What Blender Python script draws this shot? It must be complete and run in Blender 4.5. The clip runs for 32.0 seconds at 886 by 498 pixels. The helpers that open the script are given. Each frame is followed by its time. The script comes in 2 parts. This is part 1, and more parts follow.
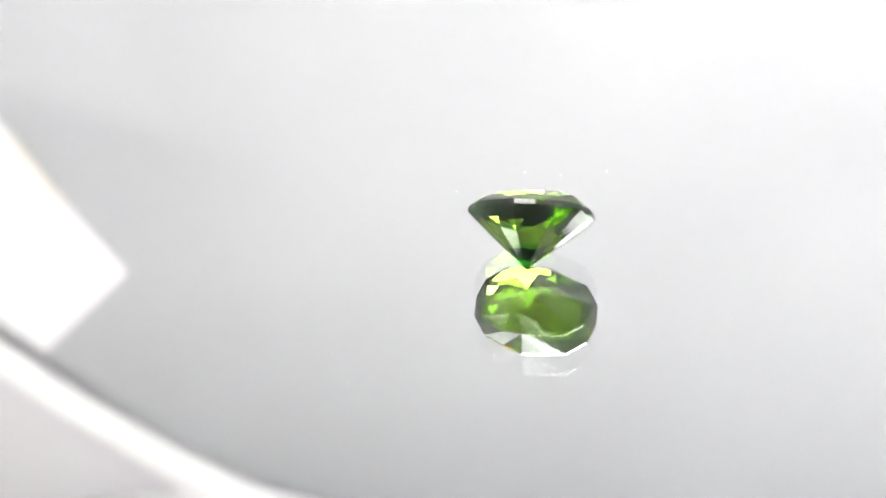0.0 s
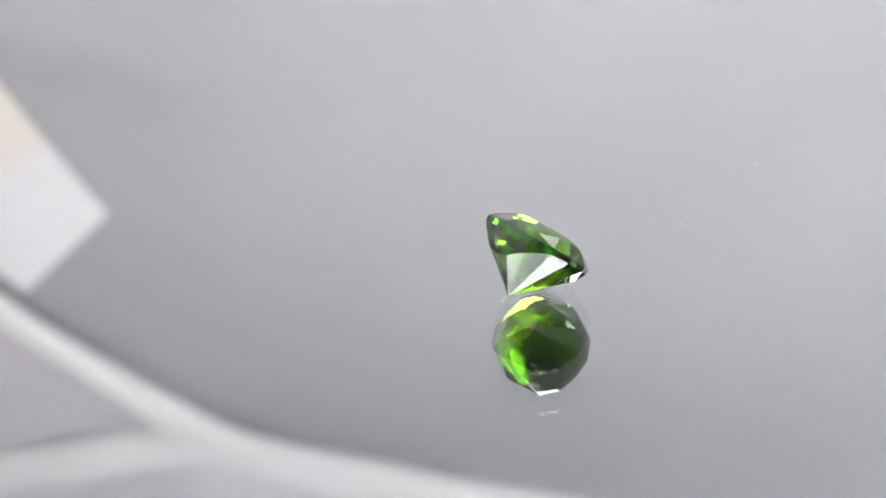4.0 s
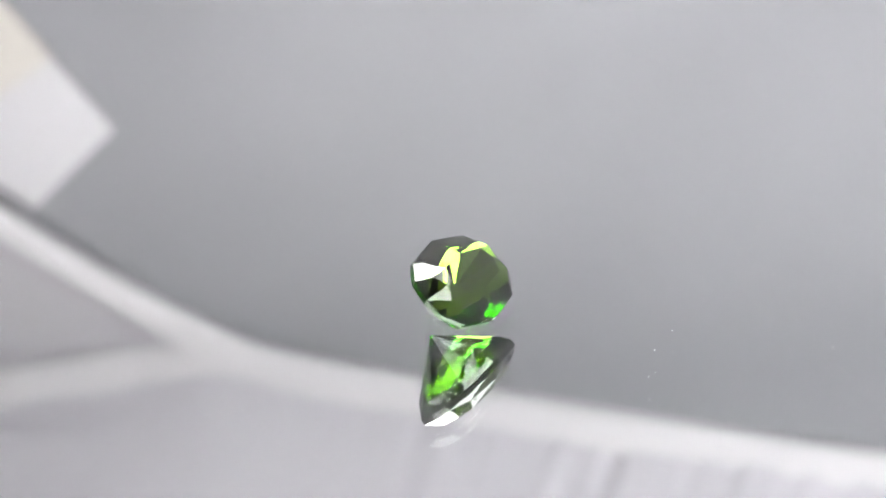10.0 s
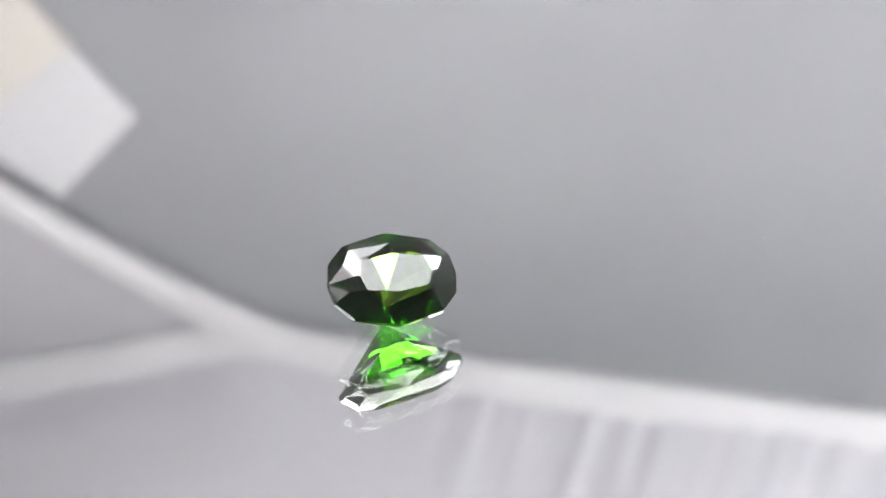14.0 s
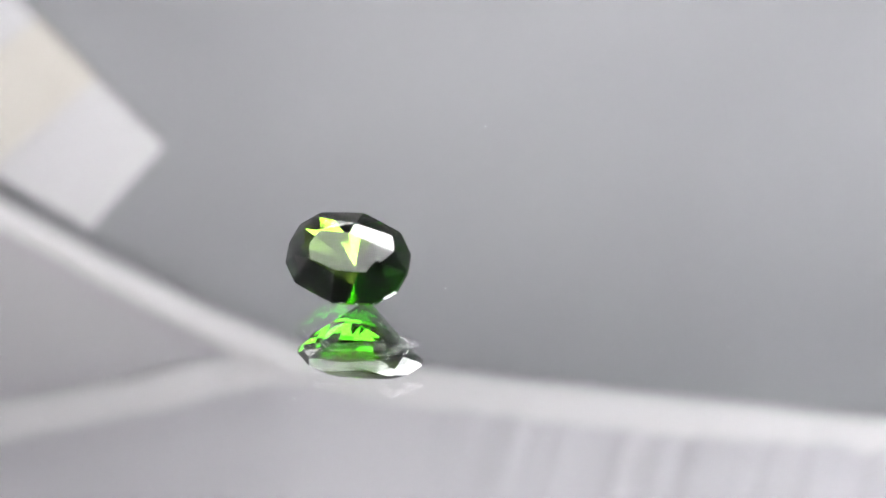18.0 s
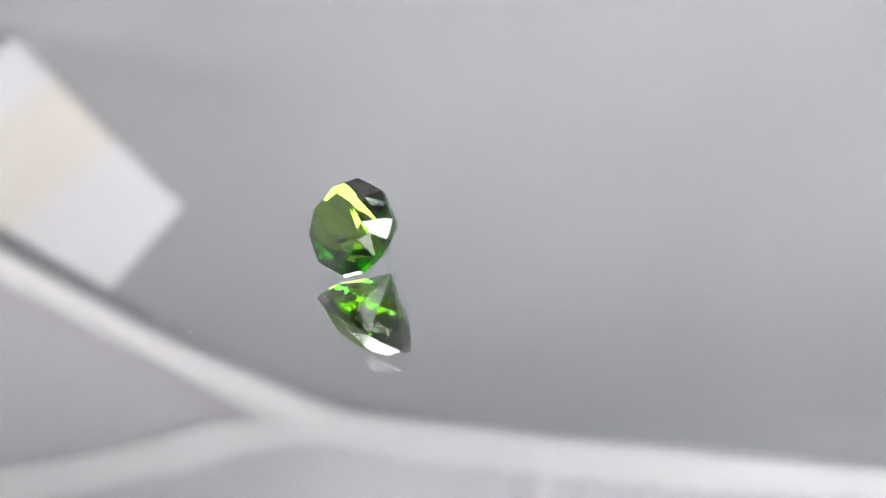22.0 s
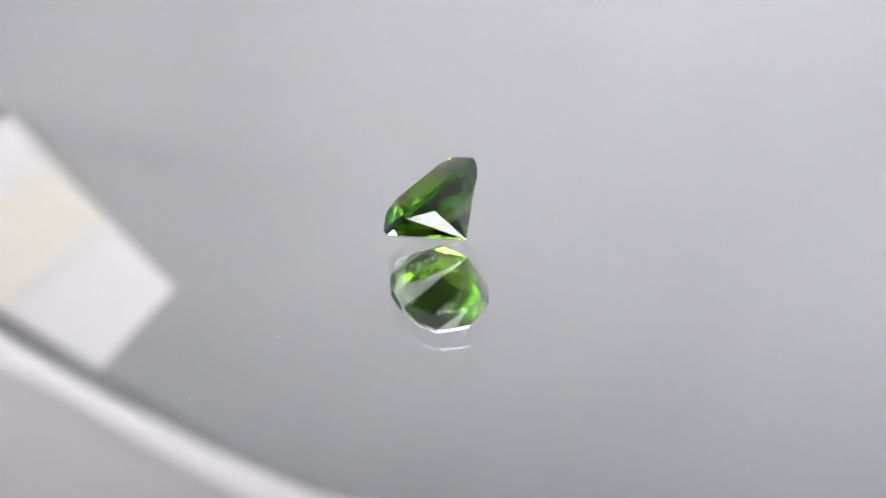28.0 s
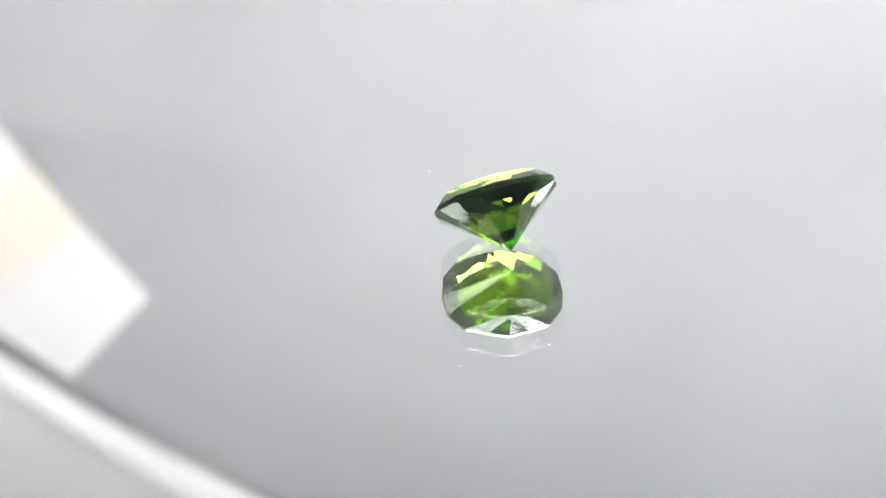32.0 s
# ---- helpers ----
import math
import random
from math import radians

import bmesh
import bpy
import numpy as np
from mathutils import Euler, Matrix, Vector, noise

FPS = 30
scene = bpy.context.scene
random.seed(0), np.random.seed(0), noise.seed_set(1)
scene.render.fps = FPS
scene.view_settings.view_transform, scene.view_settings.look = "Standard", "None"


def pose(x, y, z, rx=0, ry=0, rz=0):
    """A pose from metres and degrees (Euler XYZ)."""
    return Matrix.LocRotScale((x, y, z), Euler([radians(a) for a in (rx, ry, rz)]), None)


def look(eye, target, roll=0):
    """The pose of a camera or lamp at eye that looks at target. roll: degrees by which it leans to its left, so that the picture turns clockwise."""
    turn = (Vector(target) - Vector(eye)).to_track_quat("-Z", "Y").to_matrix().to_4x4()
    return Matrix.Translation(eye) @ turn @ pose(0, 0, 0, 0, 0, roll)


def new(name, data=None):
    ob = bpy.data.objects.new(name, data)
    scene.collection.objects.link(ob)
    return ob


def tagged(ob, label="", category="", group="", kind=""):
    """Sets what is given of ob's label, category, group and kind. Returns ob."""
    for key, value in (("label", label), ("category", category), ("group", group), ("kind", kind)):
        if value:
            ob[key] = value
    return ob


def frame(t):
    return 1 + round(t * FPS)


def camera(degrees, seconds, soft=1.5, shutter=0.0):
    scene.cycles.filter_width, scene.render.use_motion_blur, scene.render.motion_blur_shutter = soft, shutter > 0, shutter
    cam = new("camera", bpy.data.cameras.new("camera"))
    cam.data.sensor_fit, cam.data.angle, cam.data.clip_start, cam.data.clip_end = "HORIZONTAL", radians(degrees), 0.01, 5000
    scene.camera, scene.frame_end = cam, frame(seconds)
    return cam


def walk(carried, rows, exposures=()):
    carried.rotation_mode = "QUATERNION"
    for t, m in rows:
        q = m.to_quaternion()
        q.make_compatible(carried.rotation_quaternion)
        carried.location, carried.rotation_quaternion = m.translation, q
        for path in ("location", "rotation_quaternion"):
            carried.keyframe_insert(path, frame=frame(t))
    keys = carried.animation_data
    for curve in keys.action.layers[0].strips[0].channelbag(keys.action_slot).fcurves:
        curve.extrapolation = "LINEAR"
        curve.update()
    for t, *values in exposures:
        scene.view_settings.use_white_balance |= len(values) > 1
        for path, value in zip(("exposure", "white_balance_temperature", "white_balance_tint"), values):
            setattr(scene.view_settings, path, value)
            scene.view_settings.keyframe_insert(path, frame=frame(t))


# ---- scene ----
# The camera stands still and looks down on the mirror.
EYE = (0.0, -0.16968, 0.08726)
AIM = (0.00000197, 0.0010622, 0.0015231)
LEAN = -4.708
cam = camera(18.66, 32.0, soft=1.1)
cam.data.dof.use_dof = True
cam.data.dof.focus_distance = 0.190
cam.data.dof.aperture_fstop = 62.0
scene.cycles.max_bounces = scene.cycles.transmission_bounces = 24
scene.cycles.transparent_max_bounces = 48
HOLD = look(EYE, AIM, LEAN)
walk(cam, [(0, HOLD), (32, HOLD)],
     exposures=[(0, 0.80, 6750, 7), (0.5, 0.69, 6692, 7.3), (1, 0.57, 6634, 7.6), (1.5, 0.45, 6596, 8.2), (2, 0.33, 6558, 8.8),
                (2.5, 0.20, 6538, 9.3), (3, 0.11, 6519, 9.7), (6, 0.07, 6500, 10), (9, 0.05, 6500, 10), (14, 0.00, 6500, 10),
                (18, -0.03, 6500, 10), (22, 0.02, 6500, 10), (25, 0.06, 6500, 10), (28, 0.10, 6500, 10), (30, 0.14, 6519, 9.4),
                (30.5, 0.19, 6533, 8.9), (31, 0.26, 6546, 8.5), (31.5, 0.37, 6577, 7.7), (32, 0.49, 6607, 7)])

# ---- world and light ----
world = bpy.data.worlds.new("room_light")
scene.world = world
world.use_nodes = True
world.node_tree.nodes["Background"].inputs[0].default_value = (0.9, 0.93, 1.0, 1)
world.node_tree.nodes["Background"].inputs[1].default_value = 0.12
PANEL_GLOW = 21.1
SIDE_FILL_GLOW = 3.4
FRONT_FILL_GLOW = 5.8  # added fill in front of the panel, and its brighter half
FRONT_FILL_BRIGHT = 9.5
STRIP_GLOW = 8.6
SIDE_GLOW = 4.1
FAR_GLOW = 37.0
BACK_FILL_GLOW = 5.6

TAU = 2 * math.pi
MM = 0.001


# ---- materials ----
def material(name, colour, rough=0.6, metal=0.0, sheen=0.0):
    m = bpy.data.materials.new(name)
    m.use_nodes = True
    b = m.node_tree.nodes["Principled BSDF"]
    b.inputs["Base Color"].default_value = (*colour, 1)
    b.inputs["Roughness"].default_value = rough
    b.inputs["Metallic"].default_value = metal
    if sheen:
        b.inputs["Sheen Weight"].default_value = sheen
    return m


def node(m, kind, **values):
    n = m.node_tree.nodes.new(kind)
    for key, value in values.items():
        n.inputs[key].default_value = value
    return n


def wire(m, a, out, b, into):
    m.node_tree.links.new(a.outputs[out], b.inputs[into])


def cloth(name, low, high, rough=0.9, weave=2600.0, bump=0.25, stain=9.0):
    """Woven fabric: two thread directions, soft stains and fine fuzz."""
    m = material(name, low, rough, 0, 0.15)
    b = m.node_tree.nodes["Principled BSDF"]
    co = m.node_tree.nodes.new("ShaderNodeTexCoord")
    big = node(m, "ShaderNodeTexNoise", Scale=stain, Detail=4.0, Roughness=0.55)
    fine = node(m, "ShaderNodeTexNoise", Scale=900.0, Detail=3.0)
    warp = node(m, "ShaderNodeTexWave", Scale=weave * 0.3, Distortion=0.4)
    weft = node(m, "ShaderNodeTexWave", Scale=weave * 0.3, Distortion=0.4)
    weft.bands_direction = "Z"
    for n in (big, fine, warp, weft):
        wire(m, co, "Object", n, "Vector")
    ramp = m.node_tree.nodes.new("ShaderNodeValToRGB")
    ramp.color_ramp.elements[0].position, ramp.color_ramp.elements[0].color = 0.3, (*low, 1)
    ramp.color_ramp.elements[1].position, ramp.color_ramp.elements[1].color = 0.7, (*high, 1)
    wire(m, big, 0, ramp, 0)
    wire(m, ramp, 0, b, "Base Color")
    add = m.node_tree.nodes.new("ShaderNodeMath")
    add.operation = "ADD"
    wire(m, warp, 1, add, 0)
    wire(m, weft, 1, add, 1)
    mix = m.node_tree.nodes.new("ShaderNodeMath")
    mix.operation = "ADD"
    wire(m, add, 0, mix, 0)
    wire(m, fine, 0, mix, 1)
    bp = node(m, "ShaderNodeBump", Strength=bump, Distance=0.0003)
    wire(m, mix, 0, bp, "Height")
    wire(m, bp, 0, b, "Normal")
    return m


def clear(name, colour, ior, rough=0.0):
    m = material(name, colour, rough)
    b = m.node_tree.nodes["Principled BSDF"]
    b.inputs["Transmission Weight"].default_value = 1.0
    b.inputs["IOR"].default_value = ior
    return m


def tinted_filter(name, tint):
    """The body colour of a crystal: each pass through it deepens the green."""
    m = bpy.data.materials.new(name)
    m.use_nodes = True
    m.node_tree.nodes.remove(m.node_tree.nodes["Principled BSDF"])
    body = node(m, "ShaderNodeBsdfTransparent", Color=(*tint, 1))
    wire(m, body, 0, m.node_tree.nodes["Material Output"], "Surface")
    return m


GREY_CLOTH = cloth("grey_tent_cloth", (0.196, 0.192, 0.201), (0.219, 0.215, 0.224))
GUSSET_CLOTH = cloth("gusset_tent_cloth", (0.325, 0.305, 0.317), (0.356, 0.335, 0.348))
BLACK_CLOTH = cloth("black_tent_cloth", (0.050, 0.050, 0.053), (0.066, 0.066, 0.069))
SIDE_CLOTH = cloth("side_tent_cloth", (0.286, 0.282, 0.297), (0.319, 0.315, 0.330))
FLOOR_CLOTH = cloth("floor_cloth", (0.264, 0.264, 0.275), (0.308, 0.308, 0.319))
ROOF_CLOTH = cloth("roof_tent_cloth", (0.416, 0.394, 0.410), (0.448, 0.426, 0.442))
WHITE_TAPE = cloth("white_binding_tape", (0.525, 0.503, 0.506), (0.560, 0.535, 0.538), weave=1500, bump=0.4)
WHITE_STRAP = cloth("white_strap_cloth", (0.446, 0.427, 0.435), (0.482, 0.462, 0.470), weave=1200, bump=0.5)
CREAM_STRAP = cloth("cream_strap_cloth", (0.446, 0.410, 0.374), (0.482, 0.446, 0.410), weave=1200, bump=0.5)
PLATE_GLASS = clear("plate_glass", (0.96, 0.98, 0.97), 1.52)
SILVER = material("mirror_silvering", (0.93, 0.93, 0.945), 0.0, 1.0)
BACK_PAINT = material("grey_mirror_backing", (0.12, 0.12, 0.13), 0.6)
GEM_CLEAR = clear("polished_crystal", (1.0, 1.0, 1.0), 1.66)
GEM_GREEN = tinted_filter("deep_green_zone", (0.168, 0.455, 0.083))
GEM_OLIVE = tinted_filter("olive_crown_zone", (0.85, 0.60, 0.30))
DUST = material("pale_lint", (0.9, 0.9, 0.9), 0.8)
BLACK_PLASTIC = material("black_plastic", (0.03, 0.03, 0.032), 0.45)
FLOCK = material("black_flocking", (0.05, 0.05, 0.052), 1.0)
FLOCK.node_tree.nodes["Principled BSDF"].inputs["Specular IOR Level"].default_value = 0.05
GREY_PAINT = material("grey_leg_paint", (0.30, 0.30, 0.305), 0.9)
ALUMINIUM = material("brushed_aluminium", (0.7, 0.7, 0.72), 0.35, 1.0)
TABLE_TOP = material("grey_table_laminate", (0.25, 0.25, 0.26), 0.5)


def glowing(name, colour, strength):
    m = bpy.data.materials.new(name)
    m.use_nodes = True
    b = m.node_tree.nodes["Principled BSDF"]
    b.inputs["Emission Color"].default_value = (*colour, 1)
    b.inputs["Emission Strength"].default_value = strength
    return m


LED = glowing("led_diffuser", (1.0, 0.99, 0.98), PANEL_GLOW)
FILL_SIDE = glowing("side_fill", (1.0, 0.99, 0.98), SIDE_FILL_GLOW)
FILL_FRONT = glowing("front_fill", (1.0, 0.99, 0.98), FRONT_FILL_GLOW)
FILL_FRONT_BRIGHT = glowing("bright_front_fill", (0.97, 0.99, 1.0), FRONT_FILL_BRIGHT)
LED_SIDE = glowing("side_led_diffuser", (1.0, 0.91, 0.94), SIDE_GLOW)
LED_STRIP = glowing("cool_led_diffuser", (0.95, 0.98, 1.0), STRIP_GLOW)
FILL_BACK = glowing("seam_fill", (1.0, 0.99, 0.98), BACK_FILL_GLOW)
LED_FAR = glowing("far_fill_diffuser", (0.94, 0.975, 1.0), FAR_GLOW)


# ---- mesh helpers ----
def mesh_of(name, bm, mat, smooth=False):
    bm.normal_update()
    me = bpy.data.meshes.new(name)
    bm.to_mesh(me)
    bm.free()
    me.materials.append(mat)
    if smooth:
        for p in me.polygons:
            p.use_smooth = True
    return me


def part(name, bm, mat, parent, label="", smooth=False):
    ob = new(name, mesh_of(name, bm, mat, smooth))
    ob.parent = parent
    return tagged(ob, label)


def thing(name, bm, mat, label, category, kind="", smooth=False):
    return tagged(new(name, mesh_of(name, bm, mat, smooth)), label, category, kind=kind)


def box(x0, y0, z0, x1, y1, z1, bevel=0.0):
    bm = bmesh.new()
    bmesh.ops.create_cube(bm, size=1)
    bmesh.ops.transform(bm, verts=bm.verts, matrix=Matrix.Translation(((x0 + x1) / 2, (y0 + y1) / 2, (z0 + z1) / 2))
                        @ Matrix.Diagonal((x1 - x0, y1 - y0, z1 - z0, 1)))
    if bevel:
        bmesh.ops.bevel(bm, geom=bm.edges[:], offset=bevel, segments=2, affect="EDGES")
    return bm


def disc(radius, z0, z1, n=96, bevel=0.0):
    bm = bmesh.new()
    bmesh.ops.create_cone(bm, cap_ends=True, segments=n, radius1=radius, radius2=radius, depth=z1 - z0,
                          matrix=Matrix.Translation((0, 0, (z0 + z1) / 2)))
    if bevel:
        rim = [e for e in bm.edges if len(e.link_faces) == 2 and any(len(f.verts) > 4 for f in e.link_faces)]
        bmesh.ops.bevel(bm, geom=rim, offset=bevel, segments=2, affect="EDGES")
    return bm


def sheet(fn, nu, nv, thick=0.0, way=(0, 1, 0)):
    """A grid of fn(u, v), u and v from 0 to 1, with a back at thick along way."""
    bm = bmesh.new()
    sides = []
    for back in ((0, 1) if thick else (0,)):
        off = Vector(way) * thick * back
        sides.append([[bm.verts.new(Vector(fn(i / nu, j / nv)) + off) for j in range(nv + 1)] for i in range(nu + 1)])
    for s, g in enumerate(sides):
        for i in range(nu):
            for j in range(nv):
                q = (g[i][j], g[i + 1][j], g[i + 1][j + 1], g[i][j + 1])
                bm.faces.new(q if s == 0 else q[::-1])
    if thick:
        f, b = sides
        loop = [(i, 0) for i in range(nu)] + [(nu, j) for j in range(nv)] + [(i, nv) for i in range(nu, 0, -1)] + [(0, j) for j in range(nv, 0, -1)]
        for (i, j), (k, l) in zip(loop, loop[1:] + loop[:1]):
            bm.faces.new((f[i][j], b[i][j], b[k][l], f[k][l]))
    bmesh.ops.recalc_face_normals(bm, faces=bm.faces[:])
    return bm


def glide(knots, x):
    """A smooth curve through (x, value) knots."""
    xs = [k[0] for k in knots]
    ys = [k[1] for k in knots]
    if x <= xs[0]:
        return ys[0] + (x - xs[0]) * (ys[1] - ys[0]) / (xs[1] - xs[0])
    if x >= xs[-1]:
        return ys[-1] + (x - xs[-1]) * (ys[-1] - ys[-2]) / (xs[-1] - xs[-2])
    i = max(k for k in range(len(xs) - 1) if xs[k] <= x)
    slope = [(ys[min(k + 1, len(ys) - 1)] - ys[max(k - 1, 0)]) / (xs[min(k + 1, len(xs) - 1)] - xs[max(k - 1, 0)]) for k in range(len(xs))]
    h = xs[i + 1] - xs[i]
    s = (x - xs[i]) / h
    return ((2 * s ** 3 - 3 * s * s + 1) * ys[i] + (s ** 3 - 2 * s * s + s) * h * slope[i]
            + (3 * s * s - 2 * s ** 3) * ys[i + 1] + (s ** 3 - s * s) * h * slope[i + 1])


def ribbon(points, width, thick, lumps=0.0, seed=0.0):
    """A soft tape along points, flat against the back wall, with a rounded section and uneven edges."""
    bm = bmesh.new()
    n = 12
    rings = []
    for i, p in enumerate(points):
        a, b = points[max(i - 1, 0)], points[min(i + 1, len(points) - 1)]
        along = (Vector(b) - Vector(a)).normalized()
        across = along.cross(Vector((0, 1, 0))).normalized()
        w = (width(i / (len(points) - 1)) if callable(width) else width) / 2
        w *= 1 + lumps * noise.noise((i * 0.11, seed, 0))
        ring = []
        for k in range(n):
            c, s = math.cos(TAU * k / n), math.sin(TAU * k / n)
            cx = math.copysign(abs(c) ** 0.6, c)
            wob = 0.0006 * noise.noise((i * 0.21, seed + 3, k * 0.5)) * (lumps > 0)
            ring.append(bm.verts.new(Vector(p) + across * (w * cx) + Vector((0, -1, 0)) * (thick * s * 0.5 + wob)))
        rings.append(ring)
    for r, q in zip(rings, rings[1:]):
        for k in range(n):
            bm.faces.new((r[k], r[(k + 1) % n], q[(k + 1) % n], q[k]))
    bm.faces.new(rings[0])
    bm.faces.new(rings[-1][::-1])
    bmesh.ops.recalc_face_normals(bm, faces=bm.faces[:])
    return bm


# ---- the tent: back wall, roof, sides ----
BACK = 0.360
FLOOR = -0.050
SEAM = [(-0.31, -0.03), (-0.16, 0.113), (-0.120, 0.1520), (-0.1046, 0.1670), (-0.0894, 0.1795), (-0.0783, 0.1890), (-0.0584, 0.2040), (-0.0365, 0.2172), (0.0, 0.2284),
        (0.0443, 0.2402), (0.109, 0.2563), (0.18, 0.268), (0.31, 0.275)]
FORK = [(-0.31, 0.262), (-0.16, 0.231), (-0.0944, 0.2240), (-0.0632, 0.2205), (-0.040, 0.2215)]


def back_depth(x, z):
    """The back wall's sag and creases, and a foot swept forward to catch more light."""
    y = BACK + 0.0015 + 0.001 / (1 + math.exp((x + 0.05) * 80)) + 0.002 * noise.noise((x * 9, z * 9, 4)) + 0.0010 * noise.noise((x * 30, z * 30, 9))
    # brighter lower wall put into the shape: foot tilts up, more at the right
    low = max(0.0, 0.138 - z)
    y -= 4.4 * low * low * (0.28 + 0.72 / (1 + math.exp(-(x - 0.01) * 30)))
    fold = z - (0.117 + 0.30 * (x + 0.095) + 0.9 * (x + 0.095) ** 2)
    y += 0.0024 * math.exp(-(fold / 0.006) ** 2) * (1 / (1 + math.exp((x + 0.055) * 90)))
    return y


def groove(x, z):
    """The sewn-down edge of the wall beside the slanting seam."""
    d = (glide(SEAM, x) - z) * 0.75
    return 0.0036 * math.exp(-((d - 0.0008) / 0.0014) ** 2) / (1 + math.exp((x + 0.067) * 140))


def back_wall(u, v):
    x = -0.30 + 0.60 * u
    top = max(glide(SEAM, x), FLOOR + 0.004)
    z = FLOOR + (top + 0.004 - FLOOR) * v
    return (x, back_depth(x, z) + groove(x, z), z)


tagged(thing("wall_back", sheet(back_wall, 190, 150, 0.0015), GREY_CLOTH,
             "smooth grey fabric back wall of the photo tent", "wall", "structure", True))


def side_gusset(u, v):
    x = -0.30 + 0.245 * u
    low, high = max(glide(SEAM, x), FLOOR + 0.004), glide(FORK, x)
    z = low + (high - low) * v
    return (x, BACK + 0.0018 + 0.001 * noise.noise((x * 14, z * 14, 2)), z)


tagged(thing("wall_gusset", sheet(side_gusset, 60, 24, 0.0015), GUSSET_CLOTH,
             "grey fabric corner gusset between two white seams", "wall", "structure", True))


def top_edge(x):
    s = glide(SEAM, x)
    k = 1 / (1 + math.exp((x + 0.052) * 220))
    return s * (1 - k) + glide(FORK, x) * k


def roof(u, v):
    x = -0.30 + 0.60 * u
    s = v ** 1.6
    start = top_edge(x)
    if s < 0.30:
        k = s / 0.30
        y, z = BACK + 0.004 - 0.055 * k, start + (0.345 - start) * k
    else:
        k = (s - 0.30) / 0.70
        y, z = BACK + 0.004 - 0.055 - 0.575 * k, 0.345 + 0.012 * k
    fade = math.exp(-(s / 0.10)) * min(1, s / 0.012)
    span = 1 / (1 + math.exp(-(x + 0.012) * 160)) / (1 + math.exp((x - 0.10) * 50))
    gather = 0.22 * noise.noise((x * 58 + 36 * (z - 0.24), s * 3, 7)) + 0.45 * noise.noise((x * 140 + 70 * (z - 0.24) + 5.3, s * 3, 3)) + 0.36 * noise.noise((x * 235 + 110 * (z - 0.24) + 9.1, s * 4, 1))
    y += fade * 0.0068 * span * gather
    y += 0.004 * noise.noise((x * 16, s * 10, 5)) * min(1, s * 20)
    for lift, deep, wide in ((0.0, 0.0016, 0.0045), (0.0062, 0.0010, 0.0040), (0.0150, 0.0024, 0.0050)):
        fold = z - (0.2355 + lift - (0.085 + 6 * lift) * (x + 0.085))
        y -= deep * math.exp(-(fold / wide) ** 2) / (1 + math.exp((x + 0.052) * 100))
    return (x, y, z)


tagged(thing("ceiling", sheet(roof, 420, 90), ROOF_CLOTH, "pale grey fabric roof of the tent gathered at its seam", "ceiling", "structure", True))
for name, x in (("wall_left", -0.300), ("wall_right", 0.300)):
    s = -1 if x < 0 else 1
    tagged(thing(name, sheet(lambda u, v: (x + s * (0.003 + 0.004 * noise.noise((u * 3, v * 3, x))), -0.265 + 0.632 * u, FLOOR + 0.405 * v), 30, 24, 0.0015, (s, 0, 0)),
                 SIDE_CLOTH, "plain grey fabric side wall of the tent", "wall", "structure", True))
tagged(thing("floor", sheet(lambda u, v: (-0.305 + 0.61 * u, -0.268 + 0.638 * v, FLOOR + 0.0003 * noise.noise((u * 9, v * 9, 1))), 24, 20, 0.001, (0, 0, -1)),
             FLOOR_CLOTH, "grey fabric floor of the tent", "floor", "structure", True))

tagged(thing("wall_front", sheet(lambda u, v: (-0.302 + 0.604 * u, -0.262 + 0.003 * noise.noise((u * 5, v * 5, 8)), FLOOR + 0.404 * v), 30, 20, 0.0015, (0, -1, 0)),
             BLACK_CLOTH, "plain black fabric front wall of the tent", "wall", "structure", True))

# ---- the white seams ----
def tape_width(x):
    return 0.0102 - 0.0034 / (1 + math.exp((x + 0.052) * 110)) + 0.0022 / (1 + math.exp((0.035 - x) * 60))


tape_line = []
for i in range(110):
    x = -0.125 + 0.42 * (i / 109) ** 1.15
    sl = (glide(SEAM, x + 0.001) - glide(SEAM, x - 0.001)) / 0.002
    nx, nz = -sl / math.hypot(1, sl), 1 / math.hypot(1, sl)
    half = tape_width(x) * 0.48
    tape_line.append((x + nx * half, BACK + 0.0006, glide(SEAM, x) + nz * half))
tagged(thing("seam_tape", ribbon(tape_line, lambda u: tape_width(-0.125 + 0.42 * u ** 1.15), 0.0036, 0.12, 1.0), WHITE_TAPE,
             "white cloth binding tape along the tent's back seam", "trim", "structure", True))
fork_line = [(-0.14 + 0.10 * i / 40, BACK + 0.0014, glide(FORK, -0.14 + 0.10 * i / 40) + 0.0016) for i in range(41)]
tagged(thing("seam_tape", ribbon(fork_line, 0.0112, 0.0024, 0.12, 5.0), WHITE_TAPE,
             "white cloth binding tape branching off towards the roof", "trim", "structure", True))

# ---- the strap on the back wall ----
STRAP_R, STRAP_B = Vector((-0.0637, 0.359, 0.1614)), Vector((-0.0836, 0.359, 0.1800))
STRAP_T, STRAP_L = Vector((-0.0925, 0.359, 0.1182)), Vector((-0.1300, 0.359, 0.1380))


def strap_at(u, v):
    p = (STRAP_R.lerp(STRAP_B, v)).lerp(STRAP_T.lerp(STRAP_L, v), u)
    p.y = back_depth(p.x, p.z) - 0.0011
    return p


def slab(fn, nu, nv, thick, round_off):
    def edge(u, v):
        p = Vector(fn(u, v))
        d = min(u, 1 - u, v, 1 - v)
        p.y += round_off * max(0, 1 - d / 0.06) ** 2
        return p
    return sheet(edge, nu, nv, thick)


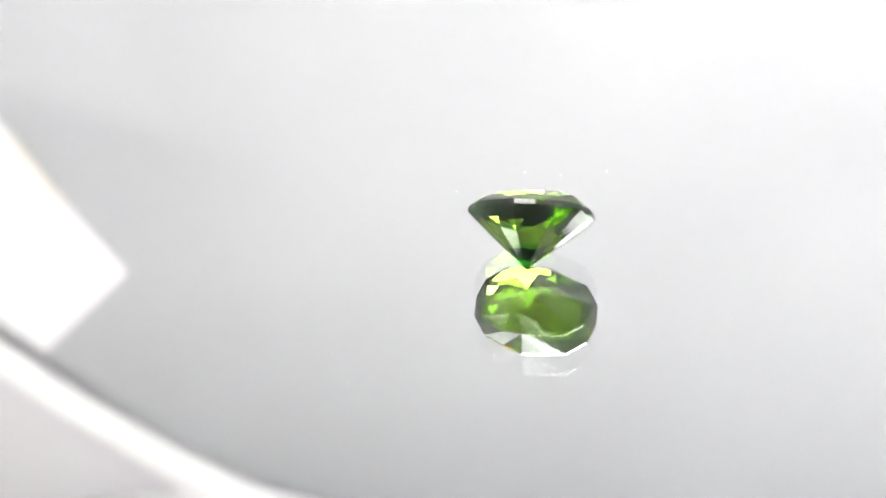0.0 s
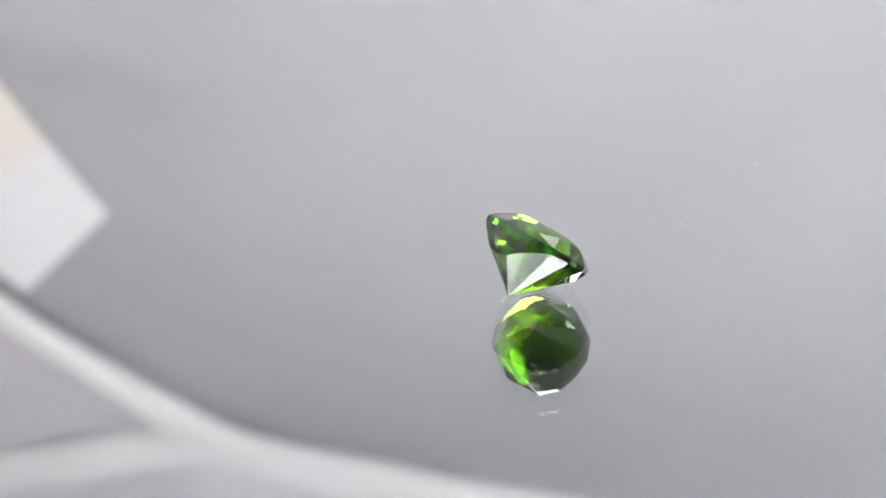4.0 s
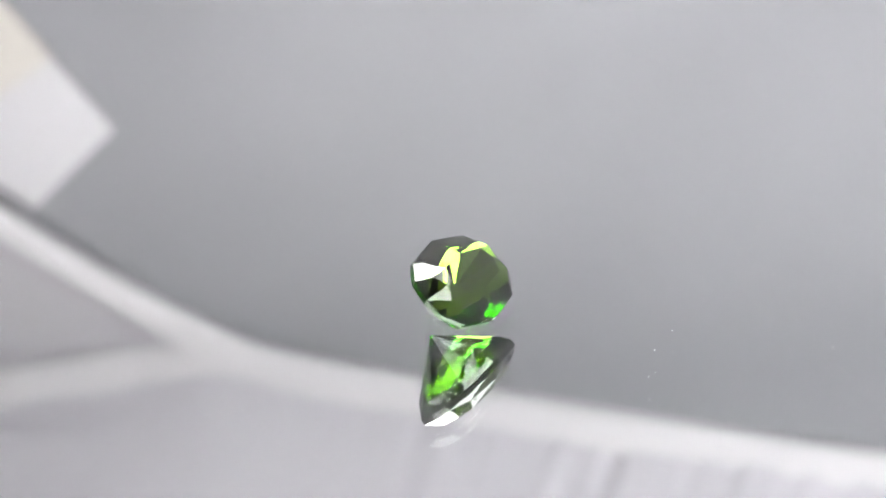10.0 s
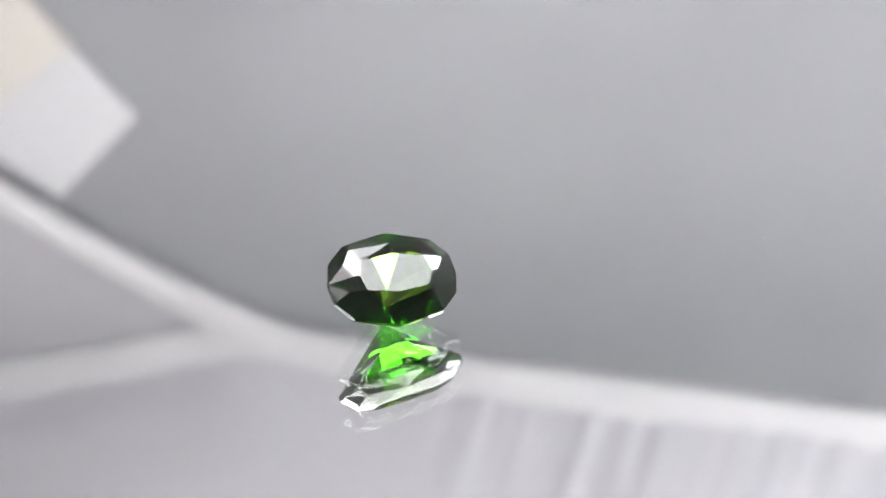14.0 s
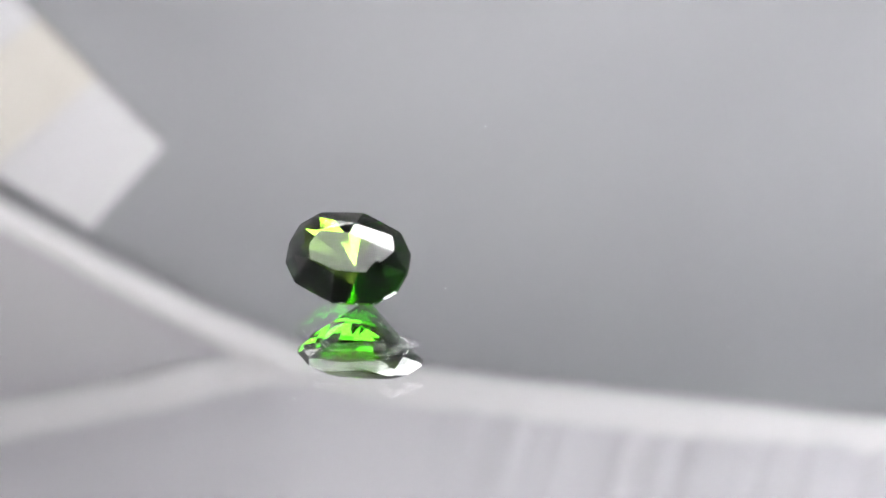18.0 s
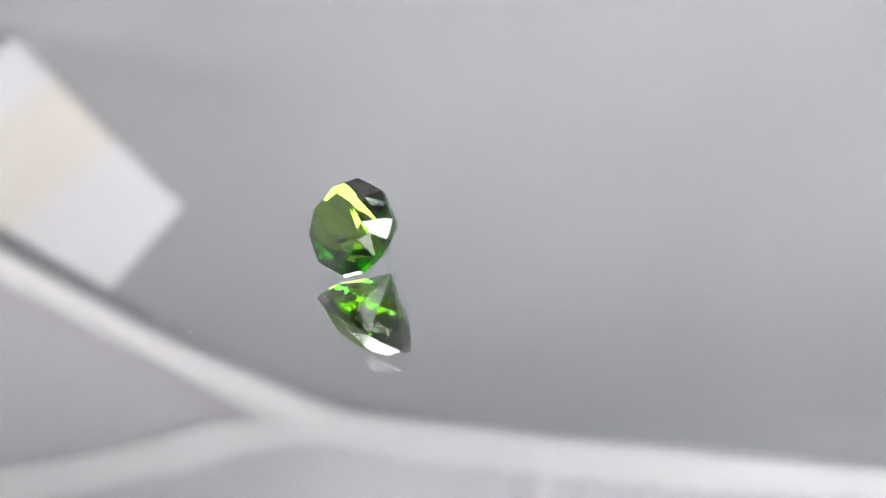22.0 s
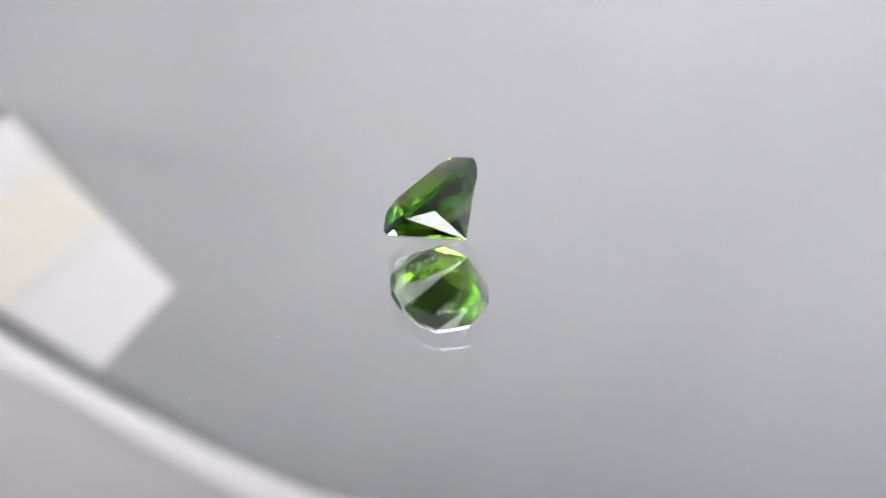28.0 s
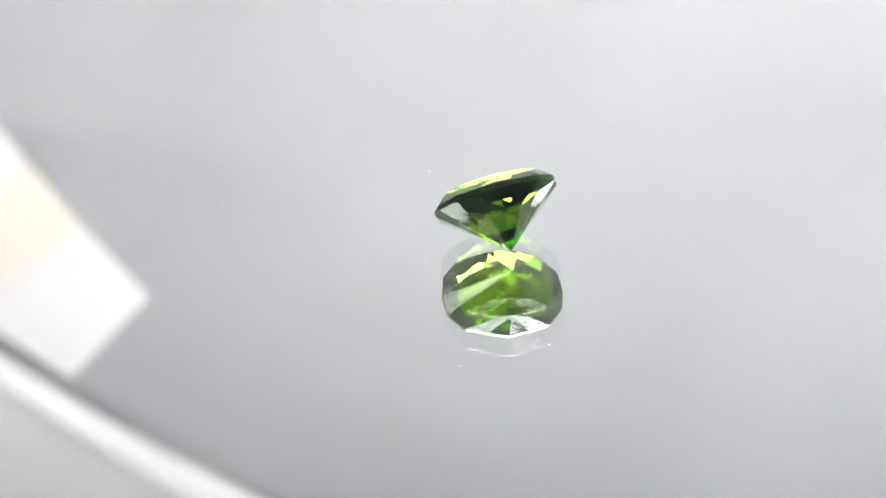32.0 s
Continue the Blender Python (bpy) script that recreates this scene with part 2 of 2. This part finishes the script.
strap = tagged(new("fabric_strap"), "white and cream cloth strap lying slantwise on the tent wall", "strap")
for name, u0, u1, proud, mat, label in (("strap_end", 0.0, 0.41, 0.0, WHITE_STRAP, "plain white doubled strap end"),
                                       ("strap_band", 0.4101, 0.76, 0.0, CREAM_STRAP, "cream strap band"),
                                       ("strap_end", 0.7601, 1.0, 0.0, WHITE_STRAP, "plain white strap end")):
    part(name, slab(lambda u, v: strap_at(u0 + (u1 - u0) * u, 0.005 + 0.99 * v) - Vector((0, proud, 0)), 16, 16, 0.0009, 0.0), mat, strap, label, True)

# ---- the lamp in the tent, with unseen fills and skirts added ----
def hanging_panel(place, px, py, back_skirt, skirt, mat, label, fills=()):
    lamp = tagged(new("led_panel"), label, "lamp")
    lamp.matrix_basis = place
    part("housing", box(-px - 0.006, -py - 0.006, 0.002, px + 0.006, py + 0.006, 0.014, 0.003), ALUMINIUM, lamp, "flat aluminium housing")
    part("diffuser", box(-px, -py, -0.002, px, py, 0.0015, 0.0006), mat, lamp, "glowing white diffuser")
    # added glowing pieces that stand in for the pale roof around the panel
    for x0, y0, x1, y1, glow in fills:
        part("fill_glow", box(x0, y0, 0.002, x1, y1, 0.006, 0.001), glow, lamp, "added fill glow beside the panel")
    # unseen skirts, added to block light; the deep one shades the upper back wall
    for y0, y1, drop in ((py + 0.0005, py + 0.005, back_skirt), (-py - 0.005, -py - 0.0005, skirt)):
        part("skirt", box(-px - 0.006, y0, -drop, px + 0.006, y1, 0.0018, 0.001), FLOCK, lamp, "added black flocked skirt blocking light")
    for x0, x1 in ((-px - 0.006, -px - 0.0015), (px + 0.0015, px + 0.006)):
        part("skirt", box(x0, -py, -skirt, x1, py, 0.0018, 0.001), FLOCK, lamp, "added black flocked skirt blocking light")
    for sx in (-0.7, 0.7):
        part("hanger", disc(0.0012, 0.014, 0.030, 10), ALUMINIUM, lamp).location = (sx * px, 0.0, 0.0)


hanging_panel(pose(0.016, 0.051, 0.320, 0, 0, 11), 0.1675, 0.1415, 0.060, 0.012, LED, "wide white led panel with added black skirts under the tent roof",
              ((-0.2675, -0.1415, -0.1745, 0.1415, FILL_SIDE), (0.1745, -0.1415, 0.235, 0.1415, FILL_SIDE),
               (-0.160, -0.215, 0.018, -0.148, FILL_FRONT), (0.020, -0.215, 0.135, -0.148, FILL_FRONT_BRIGHT)))
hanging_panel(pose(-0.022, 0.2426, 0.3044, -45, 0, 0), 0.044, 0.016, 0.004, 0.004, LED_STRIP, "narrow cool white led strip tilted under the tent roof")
# unseen fill, added to lift the seam tape and the roof's edge
hanging_panel(pose(0.045, 0.292, 0.296, 62, 0, 0), 0.165, 0.008, 0.002, 0.002, FILL_BACK, "slim fill strip added to brighten the tent's back seam")


def upright_panel(x, y, turn, half, low, tall, mat, label):
    stand = tagged(new("led_panel"), label, "lamp")
    stand.matrix_basis = pose(x, y, FLOOR + 0.001, 0, 0, turn)
    part("foot", box(-0.030, -half + 0.01, 0.0, 0.022, half - 0.01, 0.008, 0.002), ALUMINIUM, stand, "aluminium foot plate")
    part("housing", box(-0.014, -half, low, 0.0, half, tall, 0.003), ALUMINIUM, stand, "flat aluminium housing")
    part("diffuser", box(-0.0005, -half + 0.005, low + 0.006, 0.003, half - 0.005, tall - 0.006, 0.0006), mat, stand, "softly glowing diffuser")
    for sy in (-0.5, 0.5):
        post = part("post", disc(0.004, 0.008, low + 0.004, 16), ALUMINIUM, stand)
        post.location = (-0.007, sy * half, 0.0)
    return stand


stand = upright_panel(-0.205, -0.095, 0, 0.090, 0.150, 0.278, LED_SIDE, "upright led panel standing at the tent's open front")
# unseen plate, added to cut this panel's light towards the back wall
part("light_flag", box(-0.012, 0.0902, 0.150, 0.085, 0.0930, 0.278, 0.001), BLACK_PLASTIC, stand, "added black flag keeping light off the back wall")
# unseen; placed by one facet's reflection, glow raised to brighten the wall's right
upright_panel(0.240, 0.105, 152, 0.090, 0.235, 0.300, LED_FAR, "upright fill led panel beside the tent's side wall")

# ---- the table under the tent ----
desk = tagged(new("table"), "plain grey laminate table under the photo tent", "table")
desk.location = (0, 0.05, FLOOR - 0.0014)
part("tabletop", box(-0.60, -0.45, -0.030, 0.60, 0.45, 0.0, 0.004), TABLE_TOP, desk)
for lx in (-0.55, 0.55):
    for ly in (-0.40, 0.40):
        part("leg", box(lx - 0.022, ly - 0.022, -0.745, lx + 0.022, ly + 0.022, -0.0302, 0.003), GREY_PAINT, desk)
tagged(thing("floor_room", box(-1.6, -1.5, FLOOR - 0.80, 1.6, 1.6, FLOOR - 0.7466), FLOOR_CLOTH, "plain grey floor of the room", "floor", "structure"))

# ---- the turntable and the mirror ----
TURN = 0.17869709  # radians a second, clockwise from above
TILT = Vector((0.015448, 0.019777, 1)).normalized()
LEVEL = Vector((0, 0, 1)).rotation_difference(TILT).to_matrix().to_4x4()
GLASS = 0.00205

turntable = tagged(new("turntable"), "black plastic turntable under the mirror", "turntable")
turntable.location = (0, 0, FLOOR)
part("base", disc(0.062, 0.0, 0.030, 72, 0.003), BLACK_PLASTIC, turntable)
part("spindle", disc(0.012, 0.030, 0.0425, 36), ALUMINIUM, turntable)
platter = part("platter", disc(0.088, -0.0085, -0.0024, 96, 0.001), BLACK_PLASTIC, turntable)

mirror = tagged(new("round_mirror"), "round glass mirror plate with a few lint specks", "mirror")
bm = disc(0.095, -GLASS, 0.0, 128)
bmesh.ops.delete(bm, geom=[f for f in bm.faces if f.normal.z < -0.9], context="FACES_ONLY")
part("glass", bm, PLATE_GLASS, mirror, "clear polished glass")
bm = bmesh.new()
bmesh.ops.create_circle(bm, cap_ends=True, segments=128, radius=0.095, matrix=Matrix.Translation((0, 0, -GLASS)))
part("silvering", bm, SILVER, mirror, "bright silvered back")
part("backing", disc(0.0945, -0.00235, -GLASS - 0.00005, 96), BACK_PAINT, mirror, "grey painted backing")

random.seed(7)


def speck(size):
    bm = bmesh.new()
    bmesh.ops.create_icosphere(bm, subdivisions=1, radius=size)
    for v in bm.verts:
        v.co *= random.uniform(0.6, 1.3)
        v.co.z = v.co.z * 0.6 + size * 0.6
    return bm


SPECKS = [(6.7, 16.8, 0.050), (9.4, 15.9, 0.050), (8.1, 27.6, 0.050), (12.9, 15.9, 0.050), (24.1, 8.8, 0.029), (7.8, 20.5, 0.026), (4.6, 11, 0.03), (-19.3, 12.4, 0.034), (-0.6, 9.3, 0.033), (-21.8, 11.3, 0.028), (4, 44.6, 0.03), (7.6, 13.4, 0.03), (-8, -10.6, 0.033), (-1.3, -0.2, 0.028), (-0.1, 2, 0.03), (-1.7, 23.0, 0.03), (-10.2, 9.2, 0.03), (1.5, 6.6, 0.028), (20.6, -1.1, 0.028), (21.8, 10.4, 0.028), (8.3, -15.2, 0.026), (-11.4, -20.5, 0.028), (-10.5, -14.1, 0.03), (-7.1, -12.1, 0.031)]
for x, y, r in SPECKS:
    part("lint_speck", speck(r * MM), DUST, mirror).location = (x * MM, y * MM, 0.0)

# ---- the gem ----
# half widths, heights of pavilion, girdle and crown
GEM_A, GEM_B = 0.00355172, 0.00451452
PAV, GIRDLE, CROWN = 0.00390636, 0.00039876, 0.00116712
# corners of one quarter: angle, radius, height within its tier
TABLE_PTS = {"T0": (0, 0.401, 1), "T60": (58.2, 0.568, 1), "T90": (90, 0.568, 1)}
CROWN_PTS = {"N0": (0, 0.663, 0.60), "K": (45.4, 0.879, 0.40), "M67": (69.7, 0.82, 0.72), "M90": (90, 0.659, 0.90)}
GIRDLE_PTS = {"0": (0, 0.965), "22": (20.4, 0.933), "45": (42.1, 1.023), "67": (66.4, 1.033), "90": (90, 1.007)}
BREAK_PTS = {"W0": (0, 0.723, 0.561), "W22": (20.05, 0.777, 0.615), "W45": (40.5, 0.901, 0.792)}
QUARTER = ("T0 N0 T60", "T60 N0 K", "N0 G22 K", "K G22 G45", "T60 K M67", "K G45 G67 M67", "T60 M67 M90 T90",
           "M67 G67 G90", "M67 G90 M90", "N0 G0 G22", "O W22 W0", "O W45 W22", "O L67 W45", "O L90 L67", "W0 W22 L22 L0", "W22 W45 L45 L22",
           "W45 L67 L45", "L0 L22 G22 G0", "L22 L45 G45 G22", "L45 L67 G67 G45", "L67 L90 G90 G67")


def gem_mesh():
    bm = bmesh.new()
    spots = {}

    def corner(name, q):
        if name == "O":
            x = y = z = 0.0
        else:
            if name[0] in "GL":
                a, r = GIRDLE_PTS[name[1:]]
                z = PAV + (GIRDLE if name[0] == "G" else 0)
            elif name[0] == "W":
                a, r, h = BREAK_PTS[name]
                z = h * PAV
            else:
                a, r, h = {**TABLE_PTS, **CROWN_PTS}[name]
                z = PAV + GIRDLE + h * CROWN
            x, y = GEM_A * r * math.cos(radians(a)), GEM_B * r * math.sin(radians(a))
            x, y = (-x if q in (1, 2) else x), (-y if q in (2, 3) else y)
        key = (round(x * 1e7), round(y * 1e7), round(z * 1e7))
        if key not in spots:
            spots[key] = bm.verts.new((x, y, z))
        return spots[key]

    for q in range(4):
        for facet in QUARTER:
            ring = [corner(n, q) for n in facet.split()]
            bm.faces.new(ring)
    bm.faces.new([corner(n, q) for n, q in (("T0", 0), ("T60", 0), ("T90", 0), ("T60", 1), ("T0", 1), ("T60", 2), ("T90", 2), ("T60", 3))])
    bmesh.ops.recalc_face_normals(bm, faces=bm.faces[:])
    return bm


gem = thing("gemstone", gem_mesh(), GEM_CLEAR, "green oval brilliant-cut gemstone leaning on a round mirror", "gemstone")
core = gem_mesh()
core.faces.ensure_lookup_table()
core.faces.index_update()
core.normal_update()
bmesh.ops.transform(core, verts=core.verts, matrix=Matrix.Translation((0, 0, 0.0030)) @ Matrix.Scale(0.985, 4) @ Matrix.Translation((0, 0, -0.0030)))
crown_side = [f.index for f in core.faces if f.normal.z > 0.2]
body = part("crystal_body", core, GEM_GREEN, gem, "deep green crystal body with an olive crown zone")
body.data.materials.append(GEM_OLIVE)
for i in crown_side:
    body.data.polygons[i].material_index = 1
GEM_REST = (Matrix.Translation((0.00572789, -0.0001128, 0.00002)) @ Matrix.Rotation(1.315016, 4, "Z")
            @ Matrix.Rotation(0.714346, 4, "Y") @ Matrix.Rotation(2.957778, 4, "Z"))


# ---- what moves ----
def motions():
    times = [i * 0.8 for i in range(41)]
    turned = [(t, Matrix.Rotation(-TURN * t, 4, "Z") @ LEVEL) for t in times]
    walk(mirror, turned)
    walk(gem, [(t, m @ GEM_REST) for t, m in turned])
    walk(platter, [(t, Matrix.Translation((0, 0, -FLOOR)) @ m) for t, m in turned])


motions()
